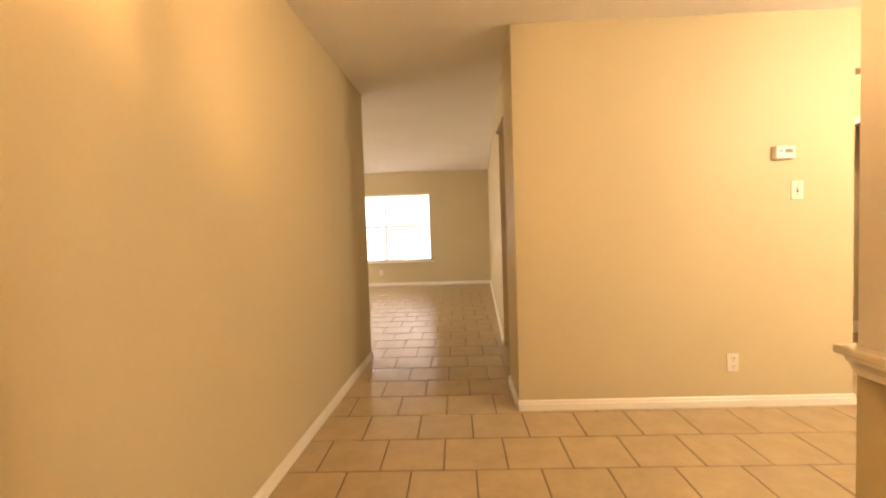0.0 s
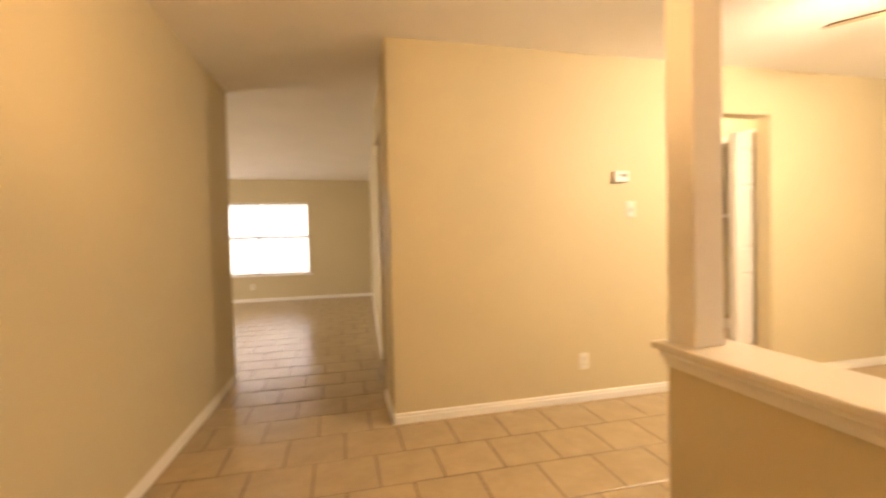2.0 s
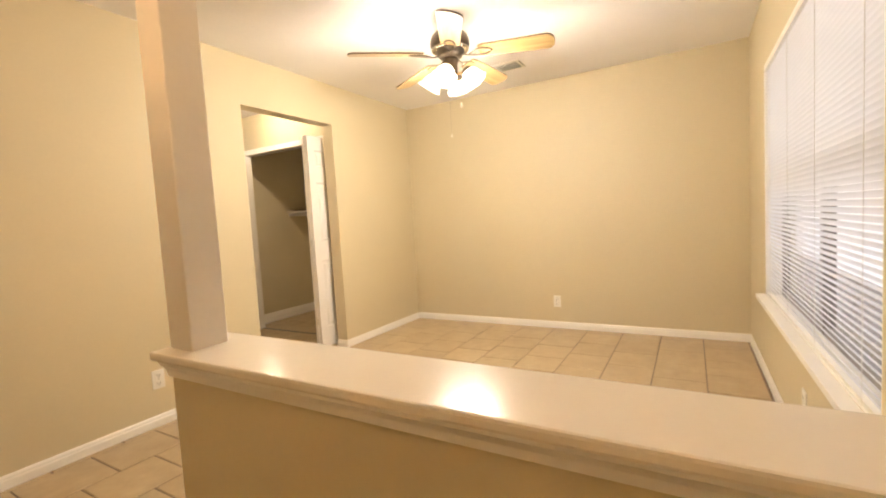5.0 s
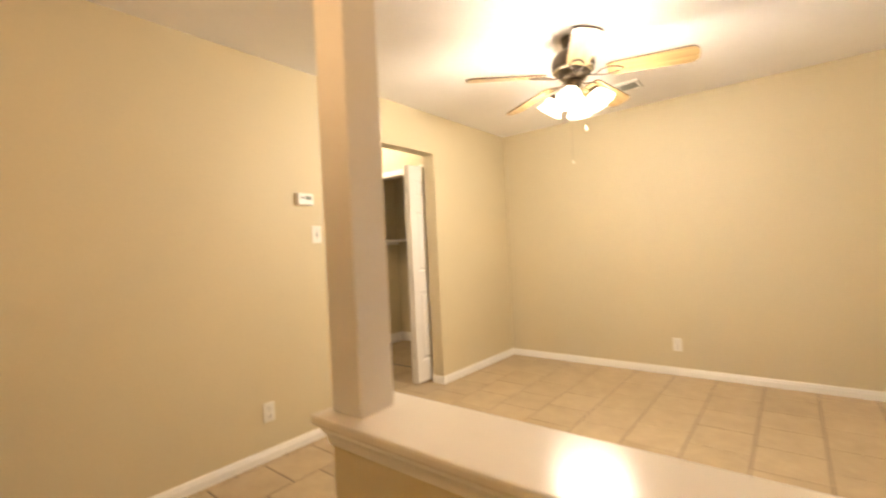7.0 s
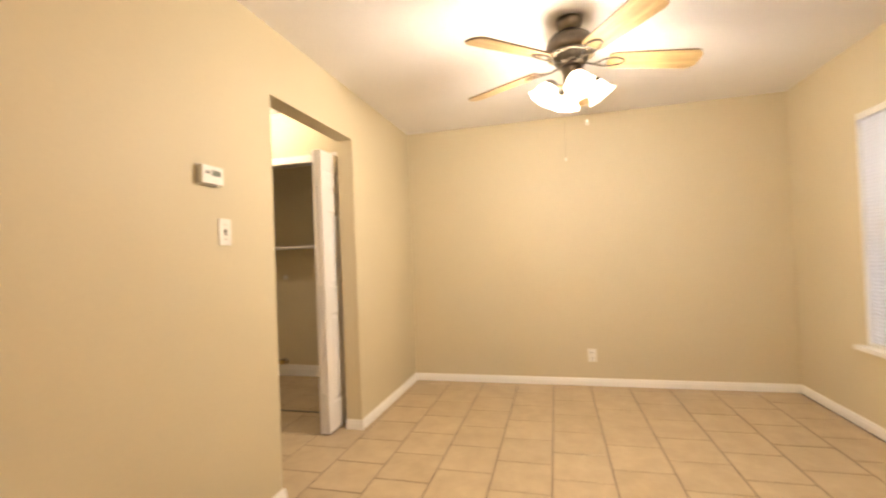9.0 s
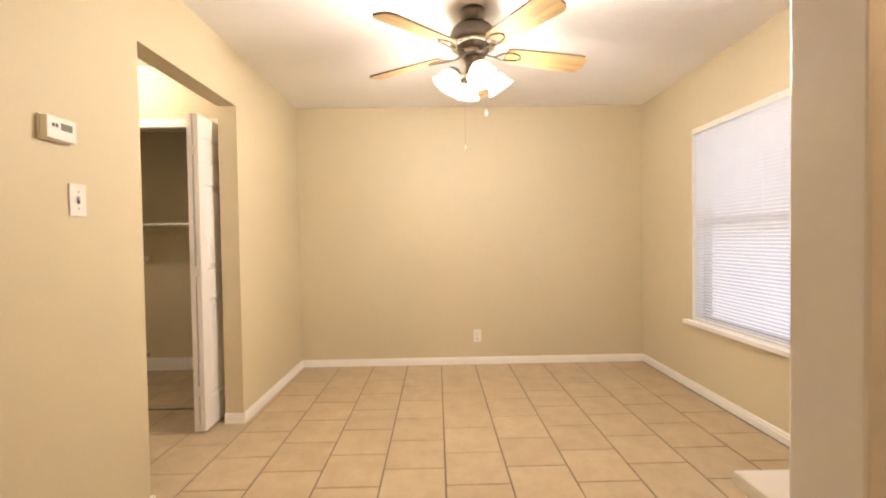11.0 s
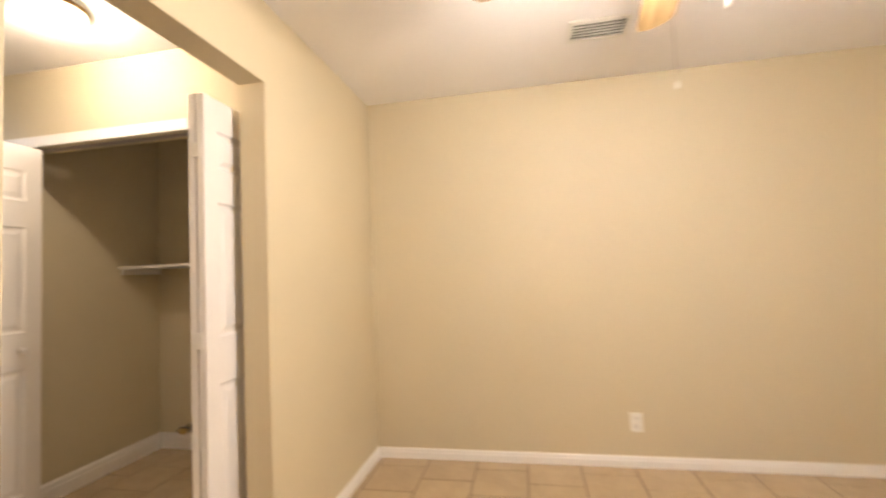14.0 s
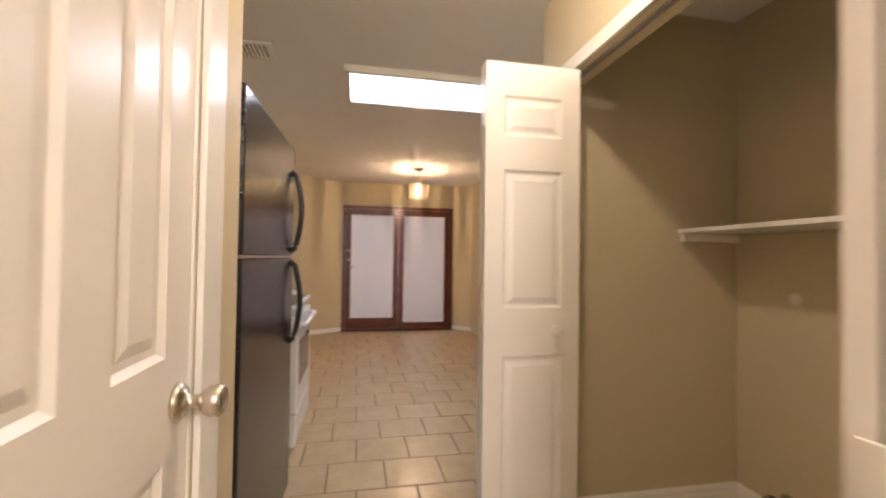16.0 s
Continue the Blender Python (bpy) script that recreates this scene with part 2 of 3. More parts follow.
structure("wall_living_far", boxes(((-4.7, LY, 0), (LWL, LY + 0.14, H)), ((LWR, LY, 0), (1.4, LY + 0.14, H)), ((LWL, LY, 0), (LWR, LY + 0.14, LWB)), ((LWL, LY, LWT), (LWR, LY + 0.14, H))), WALL, "tan painted living room wall with a bright window", "wall")
KL, KR, KF = 2.20, 5.17, 10.48
structure("wall_passage_left", boxes(((2.87, BACK, 0), (2.99, 3.502, H)), ((2.87, 4.128, 0), (2.99, 4.41, H)), ((2.87, 3.502, 2.04), (2.99, 4.128, H))), WALL, "tan painted wall round a white panelled door", "wall")
structure("wall_behind_door", boxes(((2.2, BACK, 0), (2.28, 4.28, H))), WALL, "plain tan painted wall", "wall")
structure("wall_kitchen_return", boxes(((KL - 0.1, 4.28, 0), (2.87, 4.40, H))), WALL, "tan painted wall beside the refrigerator", "wall")
structure("wall_kitchen_left", boxes(((KL - 0.1, 4.40, 0), (KL, 10.1, H))), WALL, "tan painted kitchen wall", "wall")
structure("wall_bay_left", slanted((KL, 9.98), (3.04, 10.48), 0.12, 0, H), WALL, "tan painted angled wall of the breakfast nook", "wall")
structure("wall_bay_right", slanted((4.90, 10.48), (5.29, 10.14), 0.12, 0, H), WALL, "tan painted angled wall of the breakfast nook", "wall")
structure("wall_kitchen_far", boxes(((2.9, KF, 2.06), (5.1, KF + 0.12, H)), ((2.9, KF, 0), (3.05, KF + 0.12, 2.06)), ((4.89, KF, 0), (5.1, KF + 0.12, 2.06))), WALL, "tan painted wall over the patio doors", "wall")
structure("wall_kitchen_right", boxes(((KR, 5.23, 0), (KR + 0.12, 10.3, H))), WALL, "tan painted kitchen wall", "wall")
CX, CT, CL = 4.17, 2.01, 5.06
structure("wall_closet_front", boxes(((CX, BACK, CT), (CX + 0.11, 5.23, H)), ((CX, CL, 0), (CX + 0.11, 5.23, CT)), ((CX, BACK, 0), (CX + 0.11, 3.545, CT))), WALL, "tan painted wall above the laundry closet", "wall")
structure("wall_closet_side", boxes(((CX + 0.11, 5.11, 0), (EAST, 5.23, H))), WALL, "tan painted closet side wall", "wall")
structure("wall_back_hall", boxes(((2.08, BACK, 0), (2.2, 4.28, H))), WALL, "plain tan painted wall", "wall")
structure("ceiling", boxes(((-4.8, -0.1, H), (5.4, 10.7, H + 0.12))), CEIL, "off-white sprayed texture ceiling", "ceiling")
structure("ground", boxes(((-40, -40, -0.5), (40, 50, -0.06))), GROUT, "plain ground outside the house", "ground")
floor = structure("floor", boxes(((-4.8, -0.1, -0.055), (5.4, 10.7, -0.004))), GROUT, "beige ceramic tile floor in running bond", "floor")

# half wall with its ledge
structure("wall_half", boxes(((1.475, SOUTH, 0), (1.606, 1.657, 0.850))), WALL, "low tan half wall between entry and dining room", "wall")


# baseboards: a shaped board along a line, its back to the wall on the left of the run
def baseboard(a, b, h=0.066, t=0.014, label="white painted baseboard"):
    d = (Vector(b) - Vector(a)).normalized()
    n = Vector((d.y, -d.x))
    prof = [(0, 0), (t, 0), (t, h * 0.62), (t * 0.75, h * 0.70), (t * 0.75, h * 0.86), (t * 0.35, h), (0, h)]
    bm = bmesh.new()
    ends = []
    for p in (a, b):
        ends.append([bm.verts.new((p[0] + n.x * o, p[1] + n.y * o, z)) for o, z in prof])
    k = len(prof)
    for i in range(k):
        bm.faces.new((ends[0][i], ends[0][(i + 1) % k], ends[1][(i + 1) % k], ends[1][i]))
    bm.faces.new(ends[0][::-1])
    bm.faces.new(ends[1])
    bmesh.ops.recalc_face_normals(bm, faces=bm.faces)
    return structure("baseboard", bm, TRIM, label, "baseboard")


baseboard((0.896, NORTH), (OPL, NORTH))
baseboard((OPL, NORTH - 0.014), (OPL, BACK))
baseboard((OPR, BACK), (OPR, NORTH - 0.014))
baseboard((OPR, NORTH), (EAST, NORTH))
baseboard((EAST, NORTH), (EAST, SOUTH))
baseboard((EAST, SOUTH), (1.606, SOUTH))
baseboard((0.91, 3.85), (0.91, NORTH - 0.014))
baseboard((1.25, 9.92), (0.985, 4.93))
baseboard((-0.44, SOUTH), (-0.294, 4.61))
baseboard((-4.6, LY), (1.25, LY))
baseboard((KL, 9.98), (3.04, 10.48))
baseboard((4.90, 10.48), (5.17, 10.245))
baseboard((EAST, 5.11), (EAST, BACK), 0.115)
baseboard((CX + 0.11, 5.11), (EAST, 5.11), 0.115)


# ---- openings: windows and doors ----
def blind(name, w, h, n, m, label, tilt=-58):
    """A lowered mini blind: head rail, slats, bottom rail and cords; its top left corner at the origin, facing -y."""
    b = thing(name, m, label, "blind")
    part("head_rail", boxes(((0, -0.02, -0.035), (w, 0.02, 0), ), bevel=0.003), PLASTIC, b)
    pitch = (h - 0.06) / n
    bm = bmesh.new()
    cs, sn = math.cos(radians(tilt)), math.sin(radians(tilt))
    prof = [(-0.0125, 0.0), (-0.006, 0.0018), (0, 0.0024), (0.006, 0.0018), (0.0125, 0.0)]
    rows = []
    for x in (0.004, w - 0.004):
        rows.append([bm.verts.new((x, u * cs - v * sn, u * sn + v * cs)) for u, v in prof])
    for i in range(4):
        bm.faces.new((rows[0][i], rows[0][i + 1], rows[1][i + 1], rows[1][i]))
    for f in bm.faces:
        f.smooth = True
    me = mesh_of("slat", bm, SLAT)
    for i in range(n):
        s = new("slat", me)
        s.parent = b
        s.location = (0, 0, -0.045 - pitch * (i + 0.3))
    part("bottom_rail", boxes(((0, -0.012, -h), (w, 0.012, -h + 0.016)), bevel=0.003), PLASTIC, b)
    for f in (0.08, 0.36, 0.64, 0.92):
        part("cord", boxes(((w * f - 0.001, -0.015, -h), (w * f + 0.001, -0.0135, -0.03))), PLASTIC, b)
    return b


def window(name, x0, x1, z0, z1, y, out, sill, label, mull=True):
    """A pair of single-hung sashes in a wall opening; out is +1 or -1, the way outdoors along y."""
    w = thing(name, pose(0, 0, 0), label, "window")
    w["kind"] = "structure"
    ya, yb = sorted((y + out * 0.085, y + out * 0.125))
    xm = (x0 + x1) / 2
    zm = z0 + (z1 - z0) * 0.515
    part("frame", boxes(((x0, ya, z0), (x0 + 0.04, yb, z1)), ((x1 - 0.04, ya, z0), (x1, yb, z1)), ((x0, ya, z0), (x1, yb, z0 + 0.04)), ((x0, ya, z1 - 0.04), (x1, yb, z1)), bevel=0.003), FRAMEM, w)
    if mull:
        part("mullion", boxes(((xm - 0.022, ya - 0.005, z0), (xm + 0.022, yb + 0.005, z1))), FRAMEM, w)
    part("meeting_rail", boxes(((x0, ya - 0.003, zm - 0.025), (x1, yb + 0.003, zm + 0.025))), FRAMEM, w)
    for a, b in ((x0 + 0.04, xm - 0.022), (xm + 0.022, x1 - 0.04)):
        for c, d in ((z0 + 0.04, zm - 0.025), (zm + 0.025, z1 - 0.04)):
            p = part("pane", boxes(((a, (ya + yb) / 2 - 0.002, c), (b, (ya + yb) / 2 + 0.002, d))), GLASS, w)
            p.visible_shadow = False
    if sill:
        part("sill", boxes(((x0 - 0.05, min(y, y - out * 0.05), z0 - 0.028), (x1 + 0.05, max(y, y - out * 0.05), z0)), ((x0 + 0.001, min(y, y + out * 0.085), z0 - 0.002), (x1 - 0.001, max(y, y + out * 0.085), z0 + 0.003)), bevel=0.002), TRIM, w)
        part("apron", boxes(((x0 - 0.03, min(y, y - out * 0.012), z0 - 0.075), (x1 + 0.03, max(y, y - out * 0.012), z0 - 0.028)), bevel=0.002), WALL, w)
    jb = boxes(((x0, min(y, y + out * 0.085), z0 + 0.003), (x0 + 0.004, max(y, y + out * 0.085), z1)), ((x1 - 0.004, min(y, y + out * 0.085), z0 + 0.003), (x1, max(y, y + out * 0.085), z1)), ((x0, min(y, y + out * 0.085), z1 - 0.004), (x1, max(y, y + out * 0.085), z1)))
    part("jamb_lining", jb, TRIM, w)
    return w


window("window_1", WL, WR, WB, WT, SOUTH, -1, True, "wide white-silled window behind mini blinds")
blind("mini_blind", WR - WL - 0.016, WT - WB - 0.010, 60, pose(WR - 0.008, SOUTH - 0.018, WT - 0.006, 0, 0, 180), "white mini blind lowered over the dining window")
window("window_2", LWL, LWR, LWB, LWT, LY, 1, True, "bright living room window with a thin sill")
blind("mini_blind", LWR - LWL - 0.03, LWT - LWB - 0.012, 50, pose(LWL + 0.015, LY + 0.035, LWT - 0.006), "white mini blind lowered over the living room window")
structure("backdrop_south", boxes(((-6, -1.62, -0.05), (40, -1.6, 7))), OUTSIDE, "bright daylight outside the window", "backdrop")
structure("backdrop_north", boxes(((-5, 11.9, -0.05), (7.2, 11.92, 3.6))), OUTSIDE, "bright daylight outside the windows", "backdrop")


def french_doors():
    """Double patio doors in a dark timber frame with shaded glass."""
    d = thing("door_1", pose(3.055, KF, 0), "dark mahogany double patio doors with white shades", "door")
    d["kind"] = "structure"
    w = 1.83
    part("frame", boxes(((0, -0.03, 0), (0.05, 0.10, 2.055)), ((w - 0.05, -0.03, 0), (w, 0.10, 2.055)), ((0.05, -0.03, 2.0), (w - 0.05, 0.10, 2.055)), ((0.05, -0.02, 0), (w - 0.05, 0.10, 0.03)), bevel=0.004), MAHOGANY, d)
    for k in (0, 1):
        x0 = 0.052 + k * 0.865
        x1 = x0 + 0.861
        leaf = part("leaf", boxes(((x0, 0, 0.032), (x0 + 0.085, 0.045, 1.998)), ((x1 - 0.085, 0, 0.032), (x1, 0.045, 1.998)), ((x0 + 0.085, 0, 1.905), (x1 - 0.085, 0.045, 1.998)), ((x0 + 0.085, 0, 0.032), (x1 - 0.085, 0.045, 0.21 if k == 0 else 0.13)), bevel=0.004), MAHOGANY, d)
        g = part("pane", boxes(((x0 + 0.085, 0.02, 0.13), (x1 - 0.085, 0.026, 1.905))), GLASS, leaf)
        g.visible_shadow = False
        z0 = 0.212 if k == 0 else 0.15
        part("shade", boxes(((x0 + 0.086, 0.004, z0), (x1 - 0.086, 0.008, 1.90)), ((x0 + 0.09, 0.002, 1.885), (x1 - 0.09, 0.016, 1.905))), SHADECL, leaf, "white fabric shade")
    h = part("handle", tube([(0.095, -0.012, 1.05), (0.095, -0.05, 1.05), (0.2, -0.05, 1.05)], 0.009), CHROME, d, "chrome lever handle")
    for z in (1.16, 1.31):
        part("deadbolt", lathe([(0.03, -0.022), (0.03, -0.004), (0.022, 0.0)], 16, "y", (0.095, -0.004, z)), CHROME, d, "chrome deadbolt")
    part("threshold", boxes(((0.3 + 0.48, -0.05, 0.055), (1.05, -0.03, 0.068))), CHROME, d, "bright metal strip")


SHADECL = material("shade_fabric", (0.80, 0.79, 0.80), 0.8, var=0.03, scale=2.0, bump=0.2, bump_scale=300)
translucent(SHADECL, 0.4, (0.85, 0.85, 0.88))
french_doors()


def panel_leaf(parent, w, h, t, cols, rows, stile, mat):
    """A moulded door leaf: x across, z up, y through; raised fields in recesses on both faces. rows: (bottom, top)."""
    pairs = [((0, -t / 2, 0), (stile, t / 2, h)), ((w - stile, -t / 2, 0), (w, t / 2, h))]
    pw = (w - stile * (cols + 1)) / cols
    for c in range(1, cols):
        x = c * (stile + pw)
        pairs.append(((x, -t / 2, 0), (x + stile, t / 2, h)))
    edges = [0] + [v for r in rows for v in r] + [h]
    for c in range(cols):
        x0 = stile + c * (stile + pw)
        for a, b in zip(edges[::2], edges[1::2]):
            pairs.append(((x0, -t / 2, a), (x0 + pw, t / 2, b)))
    leaf = part("leaf", boxes(*pairs), mat, parent)
    for c in range(cols):
        x0 = stile + c * (stile + pw)
        for a, b in rows:
            bm = bmesh.new()
            for s in (-1, 1):
                # sloped sticking, flat recess and bevelled raised field
                steps = [(0.0, t / 2 - 0.0005), (0.010, t / 2 - 0.009), (0.022, t / 2 - 0.009), (0.042, t / 2 - 0.002)]
                rings = []
                for o, y in steps:
                    rings.append([bm.verts.new(p) for p in ((x0 + o, s * y, a + o), (x0 + pw - o, s * y, a + o), (x0 + pw - o, s * y, b - o), (x0 + o, s * y, b - o))])
                for p, q in zip(rings, rings[1:]):
                    for i in range(4):
                        bm.faces.new((p[i], p[(i + 1) % 4], q[(i + 1) % 4], q[i]))
                bm.faces.new(rings[-1])
            bmesh.ops.recalc_face_normals(bm, faces=bm.faces)
            part("panel", bm, mat, leaf)
    return leaf


def round_knob(parent, x, z, y, s, scale=1.0, mat=None, label="satin nickel knob"):
    k = scale
    prof = [(0.033 * k, 0), (0.033 * k, 0.006 * k), (0.027 * k, 0.012 * k), (0.012 * k, 0.018 * k), (0.011 * k, 0.036 * k), (0.020 * k, 0.042 * k), (0.026 * k, 0.052 * k), (0.027 * k, 0.068 * k), (0.022 * k, 0.076 * k), (0.008 * k, 0.078 * k)]
    return part("knob", lathe([(r, s * h) for r, h in prof], 24, "y", (x, y, z)), mat or CHROME, parent, label)


# closed pantry door in the passage wall
pd = tagged(thing("door_2", pose(2.968, 3.505, 0.008, 0, 0, 90), "white six-panel door with a satin knob", "door"), kind="structure")
panel_leaf(pd, 0.61, 2.025, 0.035, 2, [(0.20, 0.87), (1.04, 1.62), (1.74, 1.91)], 0.10, DOOR)
round_knob(pd, 0.56, 0.955, -0.0175, -1)
structure("trim_pantry_door", boxes(((2.97, 4.118, 0), (2.989, 4.128, 2.04)), ((2.991, 4.128, 0), (3.004, 4.24, 2.10)), ((2.991, 3.495, 2.04), (3.004, 4.127, 2.10)), bevel=0.003), TRIM, "white painted door casing", "trim")


# laundry closet bifolds: two leaves folded against each other at each side
def bifold(x, y, turn, label, knob_side):
    b = thing("bifold_door", pose(x, y, 0.015, 0, 0, turn), label, "door", "laundry closet doors")
    rows = [(0.19, 0.82), (1.005, 1.55), (1.685, 1.845)]
    for k, dy in enumerate((-0.0165, 0.0165)):
        leaf = panel_leaf(b, 0.40, 1.975, 0.030, 1, rows, 0.075, DOOR)
        leaf.location = (0, dy, 0)
        leaf.rotation_euler = (0, 0, radians((-0.4, 0.4)[k]))
    for z in (0.25, 1.0, 1.75):
        part("hinge", boxes(((0.398, -0.02, z - 0.03), (0.404, 0.02, z + 0.03)), bevel=0.002), PLASTIC, b)
    if knob_side:
        round_knob(b, 0.10, 0.915, knob_side * 0.036, knob_side, 0.55, DOOR, "small white wooden knob")
    return b


bifold(CX - 0.004, 4.895, 180, "white folded bifold closet door with a round knob", 1)
bifold(CX - 0.004, 3.570, 180, "white folded bifold closet door, scuffed at its edge", 0)
structure("trim_closet", boxes(((CX - 0.014, 3.53, CT), (CX - 0.002, 5.12, CT + 0.058)), bevel=0.003), TRIM, "white closet casing", "trim")
structure("trim_closet_track", boxes(((CX + 0.03, 3.55, CT - 0.012), (CX + 0.05, CL, CT))), FRAMEM, "dark closet door track", "trim")
structure("trim_closet_floor", boxes(((CX + 0.004, 3.55, -0.002), (CX + 0.022, CL, 0.003))), SLOT, "dark threshold seam on the closet floor", "trim")

# closet shelf with cleats, dryer outlet box and gas stub
shelf = thing("closet_shelf", pose(4.81, BACK, 1.35), "cream painted closet shelf on wall cleats", "shelf")
part("board", boxes(((0, 0.001, 0), (0.359, 1.598, 0.019)), bevel=0.002), TRIM, shelf)
part("cleat", boxes(((0.02, 1.58, -0.040), (0.34, 1.599, -0.001)), bevel=0.002), TRIM, shelf)
part("cleat", boxes(((0.341, 0.002, -0.07), (0.359, 1.578, -0.001)), bevel=0.002), WALL, shelf)


# ---- half wall trim and post ----
ledge = thing("ledge", pose(0, 0, 0), "glossy cream painted ledge capping the half wall", "ledge")
part("cap", boxes(((1.438, SOUTH, 0.851), (1.642, 1.682, 0.873)), bevel=0.006), LEDGE, ledge)


def moulding(a, b, n):
    """A coved strip under the ledge from a to b, standing off along n."""
    prof = [(0.0, 0.806), (0.009, 0.806), (0.011, 0.813), (0.014, 0.824), (0.022, 0.836), (0.029, 0.842), (0.029, 0.851), (0.0, 0.851)]
    bm = bmesh.new()
    ends = [[bm.verts.new((p[0] + n[0] * o, p[1] + n[1] * o, z)) for o, z in prof] for p in (a, b)]
    k = len(prof)
    for i in range(k):
        bm.faces.new((ends[0][i], ends[0][(i + 1) % k], ends[1][(i + 1) % k], ends[1][i]))
    bm.faces.new(ends[0][::-1])
    bm.faces.new(ends[1])
    bmesh.ops.recalc_face_normals(bm, faces=bm.faces)
    return bm


part("moulding", moulding((1.475, SOUTH), (1.475, 1.657), (-1, 0)), TRIM, ledge)
part("moulding", moulding((1.606, SOUTH), (1.606, 1.657), (1, 0)), TRIM, ledge)
part("moulding", moulding((1.475, 1.657), (1.606, 1.657), (0, 1)), TRIM, ledge)
post = thing("post", pose(0, 0, 0), "cream painted square post on the half wall", "post")
part("shaft", boxes(((1.479, 1.567, 0.873), (1.573, 1.661, H)), bevel=0.004), POST, post)


# ---- fan and lamps ----
def ceiling_fan():
    f = thing("ceiling_fan", pose(FAN[0], FAN[1], 0), "five-blade oak and pewter ceiling fan, lamps lit", "ceiling fan")
    part("canopy", lathe([(0.030, 2.360), (0.045, 2.368), (0.062, 2.392), (0.066, 2.42), (0.066, H)], 32), BRONZE, f)
    part("motor", lathe([(0.045, 2.185), (0.070, 2.192), (0.085, 2.21), (0.092, 2.238), (0.118, 2.250), (0.128, 2.268), (0.127, 2.296), (0.118, 2.325), (0.095, 2.350), (0.06, 2.362), (0.035, 2.366)], 36), BRONZE, f, "dark pewter motor housing")
    part("band", lathe([(0.108, 2.236), (0.121, 2.240), (0.122, 2.249), (0.115, 2.252)], 36), CHROME, f, "polished band")
    part("switch_cup", lathe([(0.022, 2.06), (0.036, 2.068), (0.042, 2.09), (0.042, 2.15), (0.050, 2.168), (0.050, 2.186)], 28), BRONZE, f)
    for k in range(5):
        a = radians(64 + 72 * k)
        m = pose(0, 0, 2.218, 0, 0, math.degrees(a)) @ pose(0, 0, 0, -13.5, 3, 0)
        bm = bmesh.new()
        out = [(0.19, -0.050), (0.22, -0.060), (0.61, -0.073), (0.635, -0.066), (0.655, -0.042), (0.660, 0.0), (0.655, 0.042), (0.635, 0.066), (0.61, 0.073), (0.22, 0.060), (0.19, 0.050)]
        lo = [bm.verts.new((x, y, -0.0045)) for x, y in out]
        hi = [bm.verts.new((x, y, 0.0045)) for x, y in out]
        n = len(out)
        for i in range(n):
            bm.faces.new((lo[i], lo[(i + 1) % n], hi[(i + 1) % n], hi[i]))
        bm.faces.new(lo[::-1])
        bm.faces.new(hi)
        b = part("blade", bm, OAK, f, "light oak blade")
        b.data.materials.append(BLADE_EDGE)
        for p in b.data.polygons[:n]:
            p.material_index = 1
        b.matrix_basis = m
        iron = bmesh.new()
        for pts in ([(0.07, 0, -0.012), (0.12, 0, -0.02), (0.17, 0.03, -0.012), (0.22, 0.034, -0.008), (0.26, 0.02, -0.008)], [(0.07, 0, -0.012), (0.12, 0, -0.02), (0.17, -0.03, -0.012), (0.22, -0.034, -0.008), (0.26, -0.02, -0.008)], [(0.26, -0.02, -0.008), (0.275, 0, -0.008), (0.26, 0.02, -0.008)]):
            t = tube(pts, 0.005)
            tmp = bpy.data.meshes.new("iron_piece")
            t.to_mesh(tmp)
            t.free()
            iron.from_mesh(tmp)
            bpy.data.meshes.remove(tmp)
        part("blade_iron", iron, BRONZE, f, "dark scrolled blade iron").matrix_basis = m
    for k in range(4):
        a = radians(FAN_TURN + 90 * k)
        c, s = math.cos(a), math.sin(a)
        part("lamp_arm", tube([(0.04 * c, 0.04 * s, 2.085), (0.075 * c, 0.075 * s, 2.092), (0.105 * c, 0.105 * s, 2.075)], 0.008), BRASS, f)
        # fluted tulip shade tilted outward
        bm = lathe([(0.024, -0.002), (0.040, -0.012), (0.052, -0.035), (0.056, -0.062), (0.066, -0.084), (0.076, -0.094), (0.066, -0.090), (0.02, -0.075)], 32)
        for v in bm.verts:
            r = math.hypot(v.co.x, v.co.y)
            if r > 0.05:
                q = 1 + 0.07 * math.cos(8 * math.atan2(v.co.y, v.co.x))
                v.co.x *= q
                v.co.y *= q
        sh = part("shade", bm, SHADE, f, "glowing frosted tulip shade")
        sh.matrix_basis = pose(0.105 * c, 0.105 * s, 2.098, 0, 0, math.degrees(a)) @ pose(0, 0, 0, 0, -34, 0)
        sh.visible_shadow = False
        # cup added above each bulb, sized to keep its glare off the ceiling
        cup = part("shading_fitter_cup", lathe([(0.010, 0.018), (0.030, 0.014), (0.042, 0.0), (0.0445, -0.016), (0.042, -0.018), (0.036, -0.004), (0.010, 0.004)], 28), BRONZE, f, "dark metal shade fitter added to block uplight")
        cup.matrix_basis = sh.matrix_basis
    for dx, dy, z in ((-0.013, -0.066, 1.875), (0.045, 0.045, 1.705)):
        part("pull_chain", tube([(dx, dy, 2.07), (dx, dy, z + 0.02)], 0.0005, 5), BRONZE, f)
        q = 1.0 if z > 1.8 else 0.62
        part("pull_knob", lathe([(0.003 * q, z + 0.022 * q), (0.006 * q, z + 0.012 * q), (0.008 * q, z - 0.006 * q), (0.003 * q, z - 0.010 * q)], 12, "z", (dx, dy, 0)), PLASTIC, f, "cream pull knob")


ceiling_fan()


